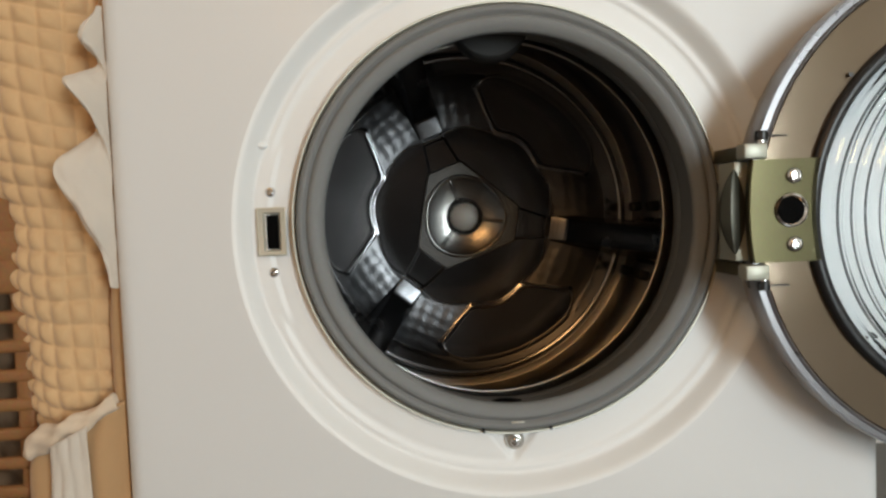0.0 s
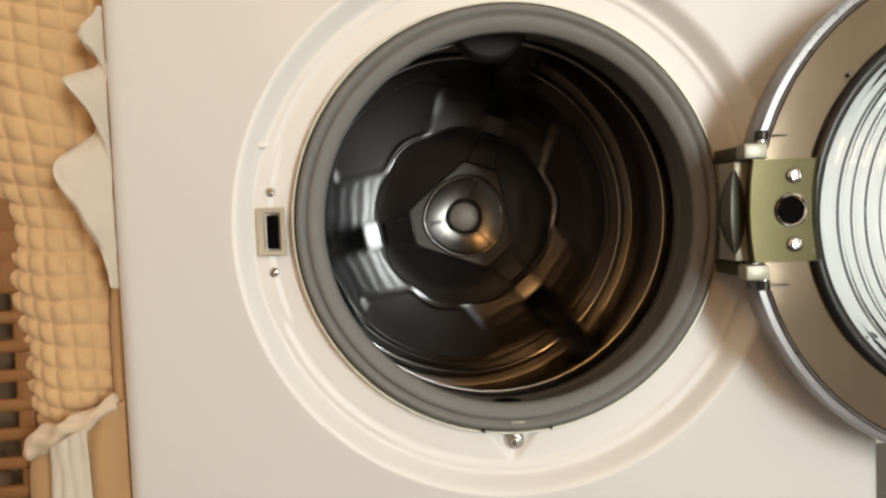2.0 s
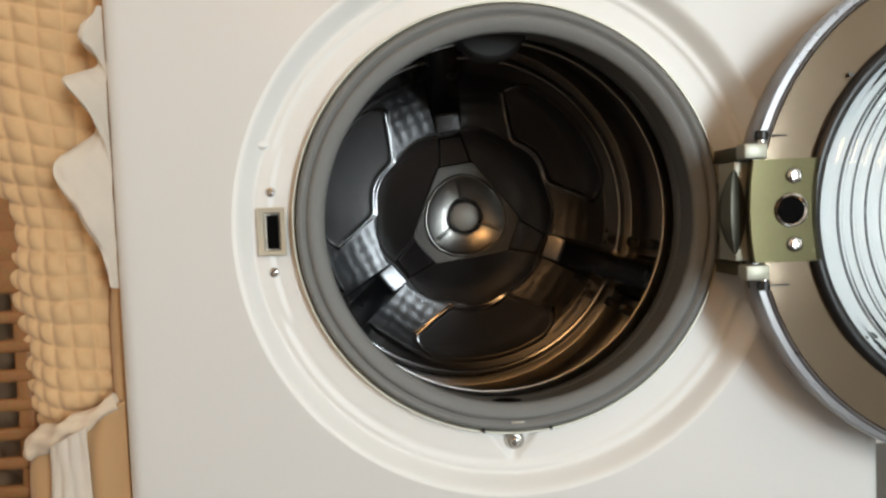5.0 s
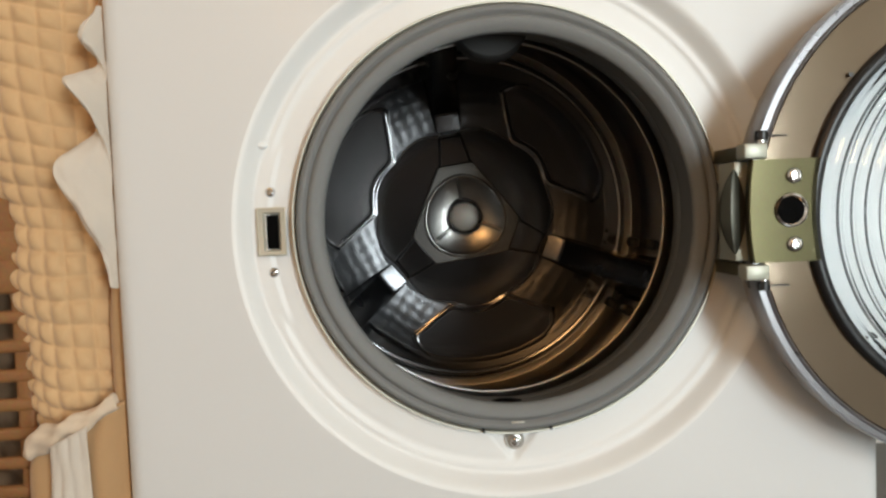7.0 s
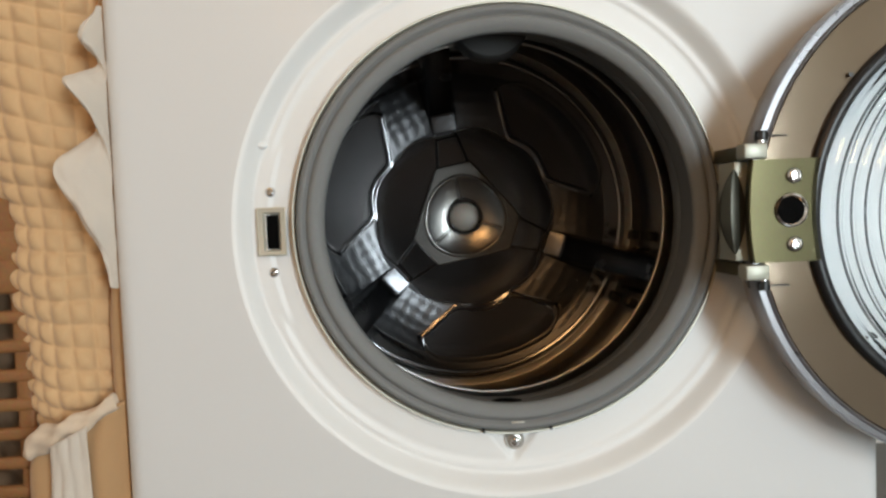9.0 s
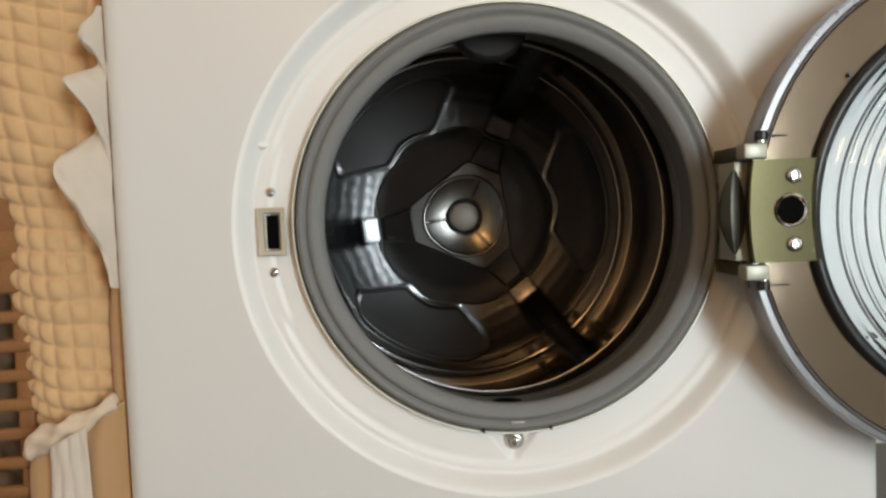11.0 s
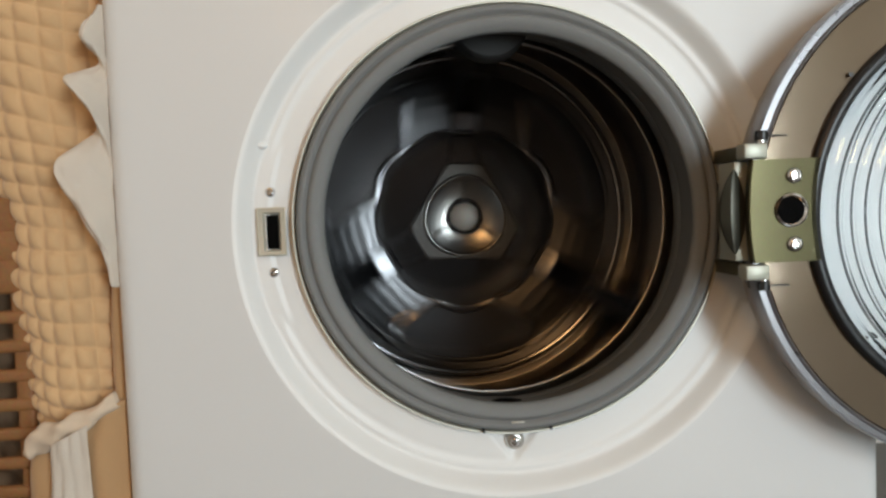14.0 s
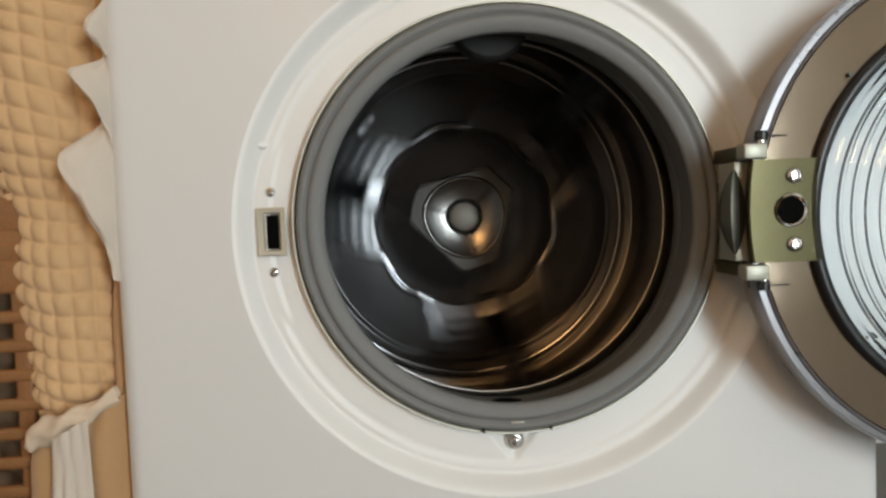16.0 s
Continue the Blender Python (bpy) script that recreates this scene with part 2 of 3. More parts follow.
        rings.append([bm.verts.new((rect(a, ins)[0], y, rect(a, ins)[1])) for a in angles])
    rings.append([bm.verts.new((rect(a, 0)[0], 0.60, rect(a, 0)[1])) for a in angles])
    split = len(prof) - 1
    for a, b in zip(rings[split:], rings[split + 1:]):
        for k in range(N):
            bm.faces.new((a[k], a[(k + 1) % N], b[(k + 1) % N], b[k]))
    bm.faces.new(rings[-1])
    dish = bmesh.new()
    dr = [[dish.verts.new(v.co) for v in ring] for ring in rings[:split + 1]]
    for a, b in zip(dr, dr[1:]):
        for k in range(N):
            dish.faces.new((a[k], a[(k + 1) % N], b[(k + 1) % N], b[k]))
    for ring in rings[:split]:
        for v in ring:
            bm.verts.remove(v)
    part("door_surround", dish, PLASTIC_W, machine, "glossy white dished ring round the door opening", smooth=50)
    return part("cabinet", bm, ENAMEL, machine, "white enamelled steel case", smooth=50)


cabinet()


def feet():
    for x in (-0.25, 0.25):
        for y in (0.06, 0.54):
            bm = bmesh.new()
            cyl(bm, (x, y, 0.0), (x, y, 0.014), 0.022)
            part("foot", bm, BLACK, machine, "black plastic foot")


feet()


SEAL = (0.0052, 0.4448)


def gasket():
    prof = [(0.1668, 0.0170), (0.1652, 0.0060), (0.1645, 0.0022), (0.1632, 0.0006), (0.1610, 0.0004), (0.1590, 0.0012), (0.1578, 0.0026), (0.1570, 0.0030),
            (0.1563, 0.0018), (0.1552, 0.0008), (0.1530, 0.0008), (0.1490, 0.0020), (0.1458, 0.0036), (0.1446, 0.0048), (0.1440, 0.0066), (0.1442, 0.0090),
            (0.1452, 0.0108), (0.1470, 0.0150), (0.1490, 0.0220), (0.1510, 0.0320), (0.1530, 0.0440), (0.1548, 0.0560), (0.1556, 0.0600), (0.1580, 0.0610),
            (0.1585, 0.0650), (0.1570, 0.0690), (0.1575, 0.0760), (0.1592, 0.0830), (0.1602, 0.0905), (0.1625, 0.0935), (0.1660, 0.0940)]

    def warp(r, y, a, i):
        lip = smooth01(0.1555 - r, 0.0, 0.008) if y < 0.03 else 1 - smooth01(y, 0.03, 0.06)
        return r + 0.0004 * math.sin(3 * a + 0.4) + 0.0008 * lip * math.sin(a), y
    bm = revolve(prof, 200, SEAL, warp)
    ob = part("door_gasket", bm, RUBBER, machine, "grey rubber bellows seal round the drum opening", smooth=60)
    # clamp band round the bead
    bm = revolve([(0.1655, 0.0128), (0.1672, 0.0060), (0.1686, 0.0058), (0.1690, 0.0132)], 200, SEAL)
    part("clamp_band", bm, LATCHMAT, ob, "thin steel clamp band", smooth=60)
    # spray nozzle moulded under the upper fold: a tongue with a flat face and a rounded tip
    bm = bmesh.new()
    sections = []
    for y, g in ((0.058, 0.90), (0.060, 0.98), (0.063, 1.0), (0.078, 1.0), (0.082, 0.94)):
        ring = []
        for k in range(33):
            t = -1 + k / 16
            ring.append(bm.verts.new((0.0015 + 0.034 * t * g, y, 0.6070 - 0.0270 * g * (1 - abs(t) ** 2.4) ** 0.8)))
        ring.append(bm.verts.new((0.0355, y, 0.6120)))
        ring.append(bm.verts.new((-0.0325, y, 0.6120)))
        sections.append(ring)
    for a, b in zip(sections, sections[1:]):
        for k in range(len(a)):
            bm.faces.new((a[k], a[(k + 1) % len(a)], b[(k + 1) % len(a)], b[k]))
    bm.faces.new(sections[0])
    bm.faces.new(sections[-1])
    part("spray_nozzle", bm, RUBBER_SHADED, ob, "rubber spray nozzle flap, shade of the seal in its colour")
    # black ellipsoid on the seal imitating the shade of the drain slot
    bm = bmesh.new()
    vs = bmesh.ops.create_uvsphere(bm, u_segments=24, v_segments=10, radius=1)["verts"]
    for v in vs:
        v.co = Vector((0.002 + v.co.x * 0.015, 0.046 + v.co.y * 0.012, 0.4445 - 0.1535 + v.co.z * 0.0022))
    part("drain_shade", bm, SHADE_FILL, ob, "black inset imitating the shaded drain slot in the seal")
    # ends of the clamp wire on both sides of its screw, and a pale bar imitating a glint on the bead
    for x, z in ((-0.0215, 0.2803), (0.0315, 0.2806)):
        bm = bmesh.new()
        cyl(bm, (x, 0.0010, z), (x, 0.0120, z), 0.0010, 12)
        part("wire_end", bm, BLACK, ob, "dark end of the clamp wire")
    bm = bmesh.new()
    box(bm, 0.0000, 0.0105, 0.0010, 0.0060, 0.2862, 0.2872, bevel=0.0004)
    part("mark_glint", bm, LATCHMAT, ob, "pale bar imitating the glint of a moulded mark on the seal")
    return ob


gasket()


def screw_bm(x, y, z, r, out=0.0025):
    """Domed screw head with a hex socket, facing -y."""
    prof = [(r * 1.0, y), (r * 0.98, y - out * 0.4), (r * 0.8, y - out * 0.85), (r * 0.55, y - out), (r * 0.42, y - out), (r * 0.36, y - out * 0.4), (0.0002, y - out * 0.35)]
    return revolve(prof, 28, (x, z))


def latch():
    bm = bmesh.new()
    x0, x1, z0, z1 = -0.1890, -0.1706, 0.4262, 0.4597
    hx0, hx1, hz0, hz1 = -0.1838, -0.1752, 0.4298, 0.4555
    yo, yi = 0.0118, 0.0128
    outer = [(x0, z0), (x1, z0), (x1, z1), (x0, z1)]
    inner = [(hx0, hz0), (hx1, hz0), (hx1, hz1), (hx0, hz1)]

    def ring(pts, y, g):
        c = [sum(p[i] for p in pts) / 4 for i in (0, 1)]
        return [bm.verts.new((px + math.copysign(g, px - c[0]), y, pz + math.copysign(g, pz - c[1]))) for px, pz in pts]
    rs = [ring(outer, 0.0150, 0.0), ring(outer, yo - .0012, 0.0), ring(outer, yo - .0020, -0.0009), ring(outer, yo - .0018, -0.0020), ring(inner, yo - .0013, 0.0024), ring(inner, yo + .0008, 0.0012), ring(inner, yo + 0.0022, 0.0), ring(inner, 0.024, 0.0)]
    for a, b in zip(rs, rs[1:]):
        for k in range(4):
            bm.faces.new((a[k], a[(k + 1) % 4], b[(k + 1) % 4], b[k]))
    plate = part("latch_plate", bm, LATCHMAT, machine, "pale steel door-lock plate with a dark slot", smooth=25)
    # raised black strips in place of the shaded gap round the plate
    bm = bmesh.new()
    for q in ((x0 - .0009, x1 + .0009, z0 - .0009, z0 - .0001), (x0 - .0009, x1 + .0009, z1 + .0001, z1 + .0009), (x0 - .0009, x0 - .0001, z0 - .0001, z1 + .0001), (x1 + .0001, x1 + .0009, z0 - .0001, z1 + .0001)):
        box(bm, q[0], q[1], yo - 0.0014, 0.0150, q[2], q[3])
    part("gap_shade", bm, SHADE_FILL, plate, "black strips imitating the shaded gap round the plate", smooth=0)
    # black block filling the lock slot, for the shade inside it
    bm = bmesh.new()
    box(bm, hx0 - .0002, hx1 + .0002, yo + 0.0009, 0.0235, hz0 - .0002, hz1 + .0002)
    part("slot_shade", bm, SHADE_FILL, plate, "black block imitating the shade in the lock slot", smooth=0)
    for x, z in ((-0.1803, 0.4738), (-0.1804, 0.4111)):
        part("screw", screw_bm(x, 0.0139, z, 0.0042), CHROME, machine, "small bright screw")
    part("screw", screw_bm(0.0042, 0.0195, 0.2680, 0.0080, 0.006), SATIN, machine, "clamp screw below the seal")
    part("screw", screw_bm(0.0042, 0.0136, 0.2676, 0.0040, 0.002), CHROME, machine, "clamp screw below the seal")


latch()


def stud():
    bm = bmesh.new()
    vs = bmesh.ops.create_uvsphere(bm, u_segments=20, v_segments=10, radius=1)["verts"]
    for v in vs:
        v.co = Vector((-0.1850 + v.co.x * 0.0052, 0.0118 + v.co.y * 0.0034, 0.5095 + v.co.z * 0.0030))
    part("door_stop_stud", bm, PLASTIC_W, machine, "small white moulded stud")


stud()

# ---------------------------------------------------------------- drum
TAU3 = 2 * math.pi / 3


def field_border(d):
    return 0.1215 + 0.0030 * math.cos(radians(d * 9)) - 0.006 * smooth01(d, 20, 52)


def lobe_distance(r, d, rb):
    """How far inside the lobe's outline a point lies (negative: outside)."""
    if r < 0.145:
        hw = 18.5 + (r - 0.120) * 330
    elif r < 0.172:
        hw = 26.7 + (r - 0.145) * 240
    else:
        q = min(1.0, (r - 0.172) / 0.0225)
        hw = 33.2 - 9 * q * q
    K = 0.0035
    edges = ((hw - d) * math.pi / 180 * r, 0.1940 - r, r - rb - 0.0025)
    return -K * math.log(sum(math.exp(-max(-0.1, e) / K) for e in edges))


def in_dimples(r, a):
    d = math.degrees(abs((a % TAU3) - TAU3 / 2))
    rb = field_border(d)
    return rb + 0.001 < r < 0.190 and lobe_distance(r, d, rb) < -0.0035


def plate_height(r, a):
    """Relief of the pressed back plate, towards the door. a: radians, a lifter at 0, 120 and 240 degrees."""
    k = (a % TAU3) - TAU3 / 2           # 0 in the middle between two lifters
    d = math.degrees(abs(k))
    h = 0.0
    # dished outer zone: leans to the axis
    x0 = max(0.0, min(r, 0.194) - 0.122)
    h += 0.200 * x0 - 1.60 * x0 * x0
    up = smooth01(r, 0.187, 0.199)
    h = h * (1 - up) + 0.0060 * up
    # inner fields lie lower, with a scalloped border
    rb = field_border(d)
    h -= 0.0003 * (1 - smooth01(r, rb - 0.0016, rb + 0.0016))
    # kidney-shaped raised lobe
    dist = lobe_distance(r, d, rb)
    edge = 0.0028 + 0.0020 * smooth01(r, 0.180, 0.190)
    inside = smooth01(dist, -edge, edge)
    pad = 0.0057 + 0.143 * (r - 0.160)
    h = h * (1 - inside) + pad * inside + 0.0009 * math.exp(-(dist / 0.0028) ** 2)
    # dimpled fields beside the lifters
    if d > 26 and 0.115 < r < 0.205:
        w = smooth01(-dist, 0.004, 0.010) * smooth01(0.203 - r, 0, 0.010) * smooth01(r, rb + 0.003, rb + 0.010)
        x, y = r * math.sin(k), r * math.cos(k)
        jx, jy = 0.0035 * noise.noise((x * 55, y * 55, 2)), 0.0035 * noise.noise((x * 55, y * 55, 7))
        h += 0.00021 * w * math.cos((x + jx) * 2 * math.pi / 0.0215) * math.cos((y + jy) * 2 * math.pi / 0.0215)
    # groove and bead at the rim
    h += 0.0012 * math.exp(-((r - 0.2122) / 0.0022) ** 2)
    h -= 0.036 * smooth01(r, 0.2130, 0.2260)
    # tapering spokes from the hub to the lifters, and the notch before each lifter's foot
    off = r * math.sin(math.radians(60 - d))
    if d > 20 and 0.05 < r < 0.125:
        w = 0.0215 - 0.18 * (r - 0.070)
        h += 0.0042 * (1 - smooth01(off, w - 0.0012, w + 0.0012)) * (1 - smooth01(r, 0.1075, 0.1095))
        h -= 0.012 * (1 - smooth01(off, 0.012, 0.0145)) * smooth01(r, 0.1085, 0.1110)
    return h


def hub_edge(a):
    """A triangle with straight sides and corners cut off towards the lifters."""
    d = abs((a % TAU3) - TAU3 / 2)
    e = math.pi / 3 - d
    long_side, short_side = 0.0555 / math.cos(d), 0.0702 / math.cos(e)
    return -0.0011 * math.log(math.exp(-long_side / 0.0011) + math.exp(-short_side / 0.0011))


def hub_height(r, a):
    """Three-cornered hub: a flat border, a round hollow with three ribs, a dome."""
    d = math.degrees(abs((a % TAU3) - TAU3 / 2))
    h = 0.0065
    rc = 0.0500 + 0.0030 * smooth01(d, 10, 60)
    h += 0.0010 * smooth01(r, rc - 0.001, rc + 0.001) * (1 - smooth01(r, rc + 0.002, rc + 0.004))
    q = r / rc
    if q < 1:
        h -= 0.0086 * (1 - q ** 2.2)
    if r > 0.024:
        h += 0.0016 * (1 - smooth01(r * math.sin(math.radians(60 - d)), 0.0006, 0.0024)) * (1 - smooth01(r, rc - 0.004, rc))
    h += 0.0022 * (1 - smooth01(r, 0.0185, 0.0225)) + 0.0034 * max(0.0, 1 - (r / 0.0205) ** 2)
    return h


BACK = 0.424


def build_drum():
    # side wall with beads, and the flange round its opening
    prof = [(0.1590, 0.1010), (0.1569, 0.0978), (0.1564, 0.0962), (0.1567, 0.0950), (0.1578, 0.0946), (0.1625, 0.0962), (0.1660, 0.0985), (0.1690, 0.1000), (0.1900, 0.1060), (0.2200, 0.1120), (0.2320, 0.1200), (0.2360, 0.1320)]
    for i in range(60):
        y = 0.14 + i * 0.305 / 59
        bead = 0.0022 * math.exp(-((y - 0.175) / 0.006) ** 2) + 0.0026 * math.exp(-((y - 0.40) / 0.006) ** 2)
        prof.append((0.2362 - bead, y))
    prof += [(0.2364, 0.4475), (0.2385, 0.4490), (0.2385, 0.4530), (0.2350, 0.4545), (0.2250, 0.4545)]
    drum = part("drum", revolve(prof, 240), STEEL_W, machine, "stainless steel wash drum, turning", smooth=35)
    drum.location = (0, 0, AXIS_Z)
    # pressed back plate
    nr, na = 190, 720
    rs = [0.0006 + (0.2285 - 0.0006) * i / nr for i in range(nr + 1)]
    vs, fs = [], []
    for r in rs:
        for k in range(na):
            a = 2 * math.pi * k / na
            vs.append((r * math.sin(a), BACK - plate_height(r, a), r * math.cos(a)))
    for i in range(nr):
        for k in range(na):
            k2 = (k + 1) % na
            fs.append((i * na + k, (i + 1) * na + k, (i + 1) * na + k2, i * na + k2))
    fs.append(tuple(range(na)))
    me = bpy.data.meshes.new("back_plate")
    me.from_pydata(vs, [], fs)
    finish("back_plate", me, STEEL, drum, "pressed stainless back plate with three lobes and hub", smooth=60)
    # dimpled fields take a darker, rougher steel copy that mutes their glare
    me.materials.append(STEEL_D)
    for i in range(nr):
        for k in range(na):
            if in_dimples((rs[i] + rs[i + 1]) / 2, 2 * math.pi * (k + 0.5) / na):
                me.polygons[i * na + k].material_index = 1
    # hub
    nh = 60
    vs, fs = [], []
    for i in range(nh + 3):
        for k in range(na):
            a = 2 * math.pi * k / na
            e = hub_edge(a)
            q = min(1.0, i / nh)
            r = max(0.0005, e * q) + max(0, i - nh) * 0.0016
            h = hub_height(e * q, a) - (0, 0.0008, 0.0120)[max(0, i - nh)]
            vs.append((r * math.sin(a), BACK - h, r * math.cos(a)))
    for i in range(nh + 2):
        for k in range(na):
            k2 = (k + 1) % na
            fs.append((i * na + k, (i + 1) * na + k, (i + 1) * na + k2, i * na + k2))
    fs.append(tuple(range(na)))
    me = bpy.data.meshes.new("hub")
    me.from_pydata(vs, [], fs)
    hub = finish("hub", me, HUBMAT, drum, "three-cornered brushed steel hub with a dull dome", smooth=60)
    me.materials.append(CAPMAT)
    for i in range(nh):
        for k in range(na):
            if hub_edge(2 * math.pi * k / na) * (i + 0.5) / nh < 0.0200:
                me.polygons[i * na + k].material_index = 1
    me.polygons[-1].material_index = 1
    # lifters, in a darker steel copy to mute their bright ends
    for j in range(3):
        bm = bmesh.new()
        rows = []
        for i in range(61):
            t = (i / 60) ** 2.2
            y = 0.4185 - 0.293 * t
            top = 0.1165 + 0.0210 * (1 - (1 - min(1.0, t / 0.022)) ** 1.5) + 0.085 * (1 - (1 - t) ** 1.25)
            hw = 0.0165 - 0.0040 * t
            sec = [(-hw - 0.016, 0.2355), (-hw - 0.009, 0.2310), (-hw - 0.0035, top + 0.03), (-hw - 0.0003, top + 0.003), (-hw + 0.0006, top + 0.0008), (-hw + 0.0022, top),
                   (-0.0035, top), (0.0035, top), (hw - 0.0022, top), (hw - 0.0006, top + 0.0008), (hw + 0.0003, top + 0.003), (hw + 0.0035, top + 0.03),
                   (hw + 0.009, 0.2310), (hw + 0.016, 0.2355)]
            rows.append([bm.verts.new((x, y, min(z, 0.2355))) for x, z in sec])
        for a, b in zip(rows, rows[1:]):
            for k in range(len(a) - 1):
                bm.faces.new((a[k], a[k + 1], b[k + 1], b[k]))
        bm.faces.new(rows[0])
        bm.faces.new(rows[-1])
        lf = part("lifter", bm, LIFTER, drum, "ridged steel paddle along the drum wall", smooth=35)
        lf.rotation_euler = (0, j * TAU3, 0)
    # black clips along both feet of every lifter
    bm = bmesh.new()
    box(bm, -0.0065, 0.0065, -0.009, 0.009, -0.007, 0.007, bevel=0.003)
    first = part("lifter_clip", bm, BLACK, drum, "black plastic lifter clip")
    clips = [(j, side, y) for j in range(3) for side in (-1, 1) for y in (0.405, 0.335, 0.250)]
    for n, (j, side, y) in enumerate(clips):
        ob = first if n == 0 else first.copy()
        if n:
            scene.collection.objects.link(ob)
        a = j * TAU3 + side * radians(10.9)
        ob.location = (0.228 * math.sin(a), y, 0.228 * math.cos(a))
        ob.rotation_euler = (0, a, 0)
    return drum


drum = build_drum()

# ---------------------------------------------------------------- door
DOOR_X, DOOR_Z, DOOR_Y = 0.3560, 0.4400, -0.050


def build_door():
    c = (DOOR_X, DOOR_Z)
    Y = DOOR_Y
    # rounded shell whose flat inner side faces the room
    prof = [(0.1425, Y + 0.010), (0.1430, Y + 0.002), (0.1440, Y), (0.1446, Y - 0.0005), (0.1452, Y - 0.0005), (0.1600, Y - 0.0005), (0.1800, Y - 0.0005), (0.1806, Y - 0.0005), (0.1813, Y + 0.0005), (0.1818, Y + 0.004)]
    door = part("door", revolve(prof, 220, c), SILVER, machine, "round porthole door swung wide open", smooth=45)
    prof = [(0.1816, Y + 0.003), (0.1818, Y - 0.0008), (0.1823, Y - 0.0018), (0.1830, Y - 0.0020), (0.1836, Y - 0.0014), (0.1840, Y + 0.0000), (0.1843, Y + 0.0002), (0.1848, Y + 0.0002), (0.1876, Y + 0.0002),
            (0.1881, Y + 0.0002), (0.1884, Y - 0.0004), (0.1888, Y - 0.0012), (0.1894, Y - 0.0012), (0.1898, Y + 0.0000), (0.1900, Y + 0.004), (0.1900, Y + 0.014), (0.1880, Y + 0.026), (0.1800, Y + 0.032)]
    part("trim_ring", revolve(prof, 220, c), TRIM, door, "chrome trim ring", smooth=50)
    prof = [(0.178, Y + 0.030), (0.178, Y + 0.0335), (0.12, Y + 0.0400), (0.06, Y + 0.0440), (0.0005, Y + 0.045)]
    part("outer_cover", revolve(prof, 120, c), COVER, door, "white plastic outer cover", smooth=50)
    prof = [(0.1478, Y + 0.004), (0.1480, Y - 0.004), (0.1462, Y - 0.0060), (0.1420, Y - 0.0066), (0.1392, Y - 0.0050), (0.1384, Y + 0.002), (0.139, Y + 0.012)]
    part("glass_seal", revolve(prof, 180, c), BLACK, door, "black glass retaining ring", smooth=50)
    # glass bowl with stepped ridges
    out = [(0.1400, Y + 0.004), (0.1385, Y - 0.006), (0.1378, Y - 0.0088), (0.1362, Y - 0.0100)]
    for k in range(4):                     # moulded steps
        r0, y0 = 0.1362 - 0.0054 * k, Y - 0.0100 - 0.0070 * k
        out += [(r0 - 0.0022, y0 - 0.0006), (r0 - 0.0034, y0 - 0.0020), (r0 - 0.0040, y0 - 0.0052), (r0 - 0.0046, y0 - 0.0066), (r0 - 0.0054, y0 - 0.0070)]
    out += [(0.1040, Y - 0.0520), (0.1000, Y - 0.0590), (0.0930, Y - 0.0680), (0.0820, Y - 0.0740), (0.0600, Y - 0.0780), (0.0300, Y - 0.0800), (0.0005, Y - 0.0805)]
    inn = [(max(0.0005, r - 0.0045), y + 0.0045) for r, y in reversed(out)]
    bowl = part("glass_bowl", revolve(out + inn[0:], 140, c), GLASS, door, "clear moulded glass bowl", smooth=50)
    bowl.visible_shadow = False
    # dark rings imitating the dark that the glass steps refract
    for k, w in enumerate((0.0007, 0.0005, 0.0006, 0.0004)):
        r0, y0 = 0.1362 - 0.0054 * k - 0.0038, Y - 0.0100 - 0.0070 * k - 0.0046
        part("refracted_line", revolve([(r0 + w, y0 + w), (r0 + w, y0 - w), (r0 - w, y0 - w), (r0 - w, y0 + w)], 160, c, closed=True), DARK_LINE, bowl, "dark ring imitating a refracted line in the glass", smooth=0)
    for x, z in ((0.2408, 0.5387), (0.2570, 0.3535)):
        bm = bmesh.new()
        cyl(bm, (x, Y - 0.0040, z), (x, Y + 0.0020, z), 0.0017, 12)
        part("seal_pin", bm, BLACK, door, "small black pin at the glass ring")
    # hinge leaf screwed to the door
    bm = bmesh.new()
    x0, x1, z0, z1 = 0.1672, 0.2182, 0.4090, 0.4812
    yh = -0.0580
    n = 16
    rows = []
    for i in range(n + 1):
        t = i / n
        z = z0 + (z1 - z0) * t
        bow = 0.0030 * (1 - (2 * t - 1) ** 2)
        rows.append([(x0 - bow, yh + 0.006, z), (x0 - bow, yh + 0.0008, z), (x0 - bow + 0.001, yh, z), (x1 - 0.0062 - bow * 1.2, yh, z), (x1 - 0.005 - bow * 1.2, yh + 0.0002, z), (x1 - bow * 1.2, yh + 0.0022, z), (x1 - bow * 1.2, yh + 0.007, z)])
    vr = [[bm.verts.new(p) for p in row] for row in rows]
    for a, b in zip(vr, vr[1:]):
        for k in range(6):
            bm.faces.new((a[k], a[k + 1], b[k + 1], b[k]))
    bm.faces.new(vr[0])
    bm.faces.new(vr[-1])
    leaf = part("hinge_leaf", bm, ZINC, door, "olive-gold zinc-plated hinge leaf", smooth=20)
    for z in (0.4692, 0.4214):
        prof_x = 0.1964
        part("screw", screw_bm(prof_x, yh - 0.0002, z, 0.0056, 0.0032), CHROME, door, "bright socket screw")
    prof = [(0.0122, yh), (0.0118, yh - 0.0015), (0.0104, yh - 0.0020), (0.0094, yh - 0.0012), (0.0090, yh + 0.0002)]
    part("bushing", revolve(prof, 40, (0.1942, 0.4452)), CHROME, door, "steel ring round the hinge hole")
    # black disc for the shade in the hinge hole
    part("hole_shade", revolve([(0.0092, yh - 0.0005), (0.006, yh - 0.0003), (0.0002, yh - 0.0002)], 32, (0.1942, 0.4452)), SHADE_FILL, door, "black disc imitating the shade in the hinge hole")
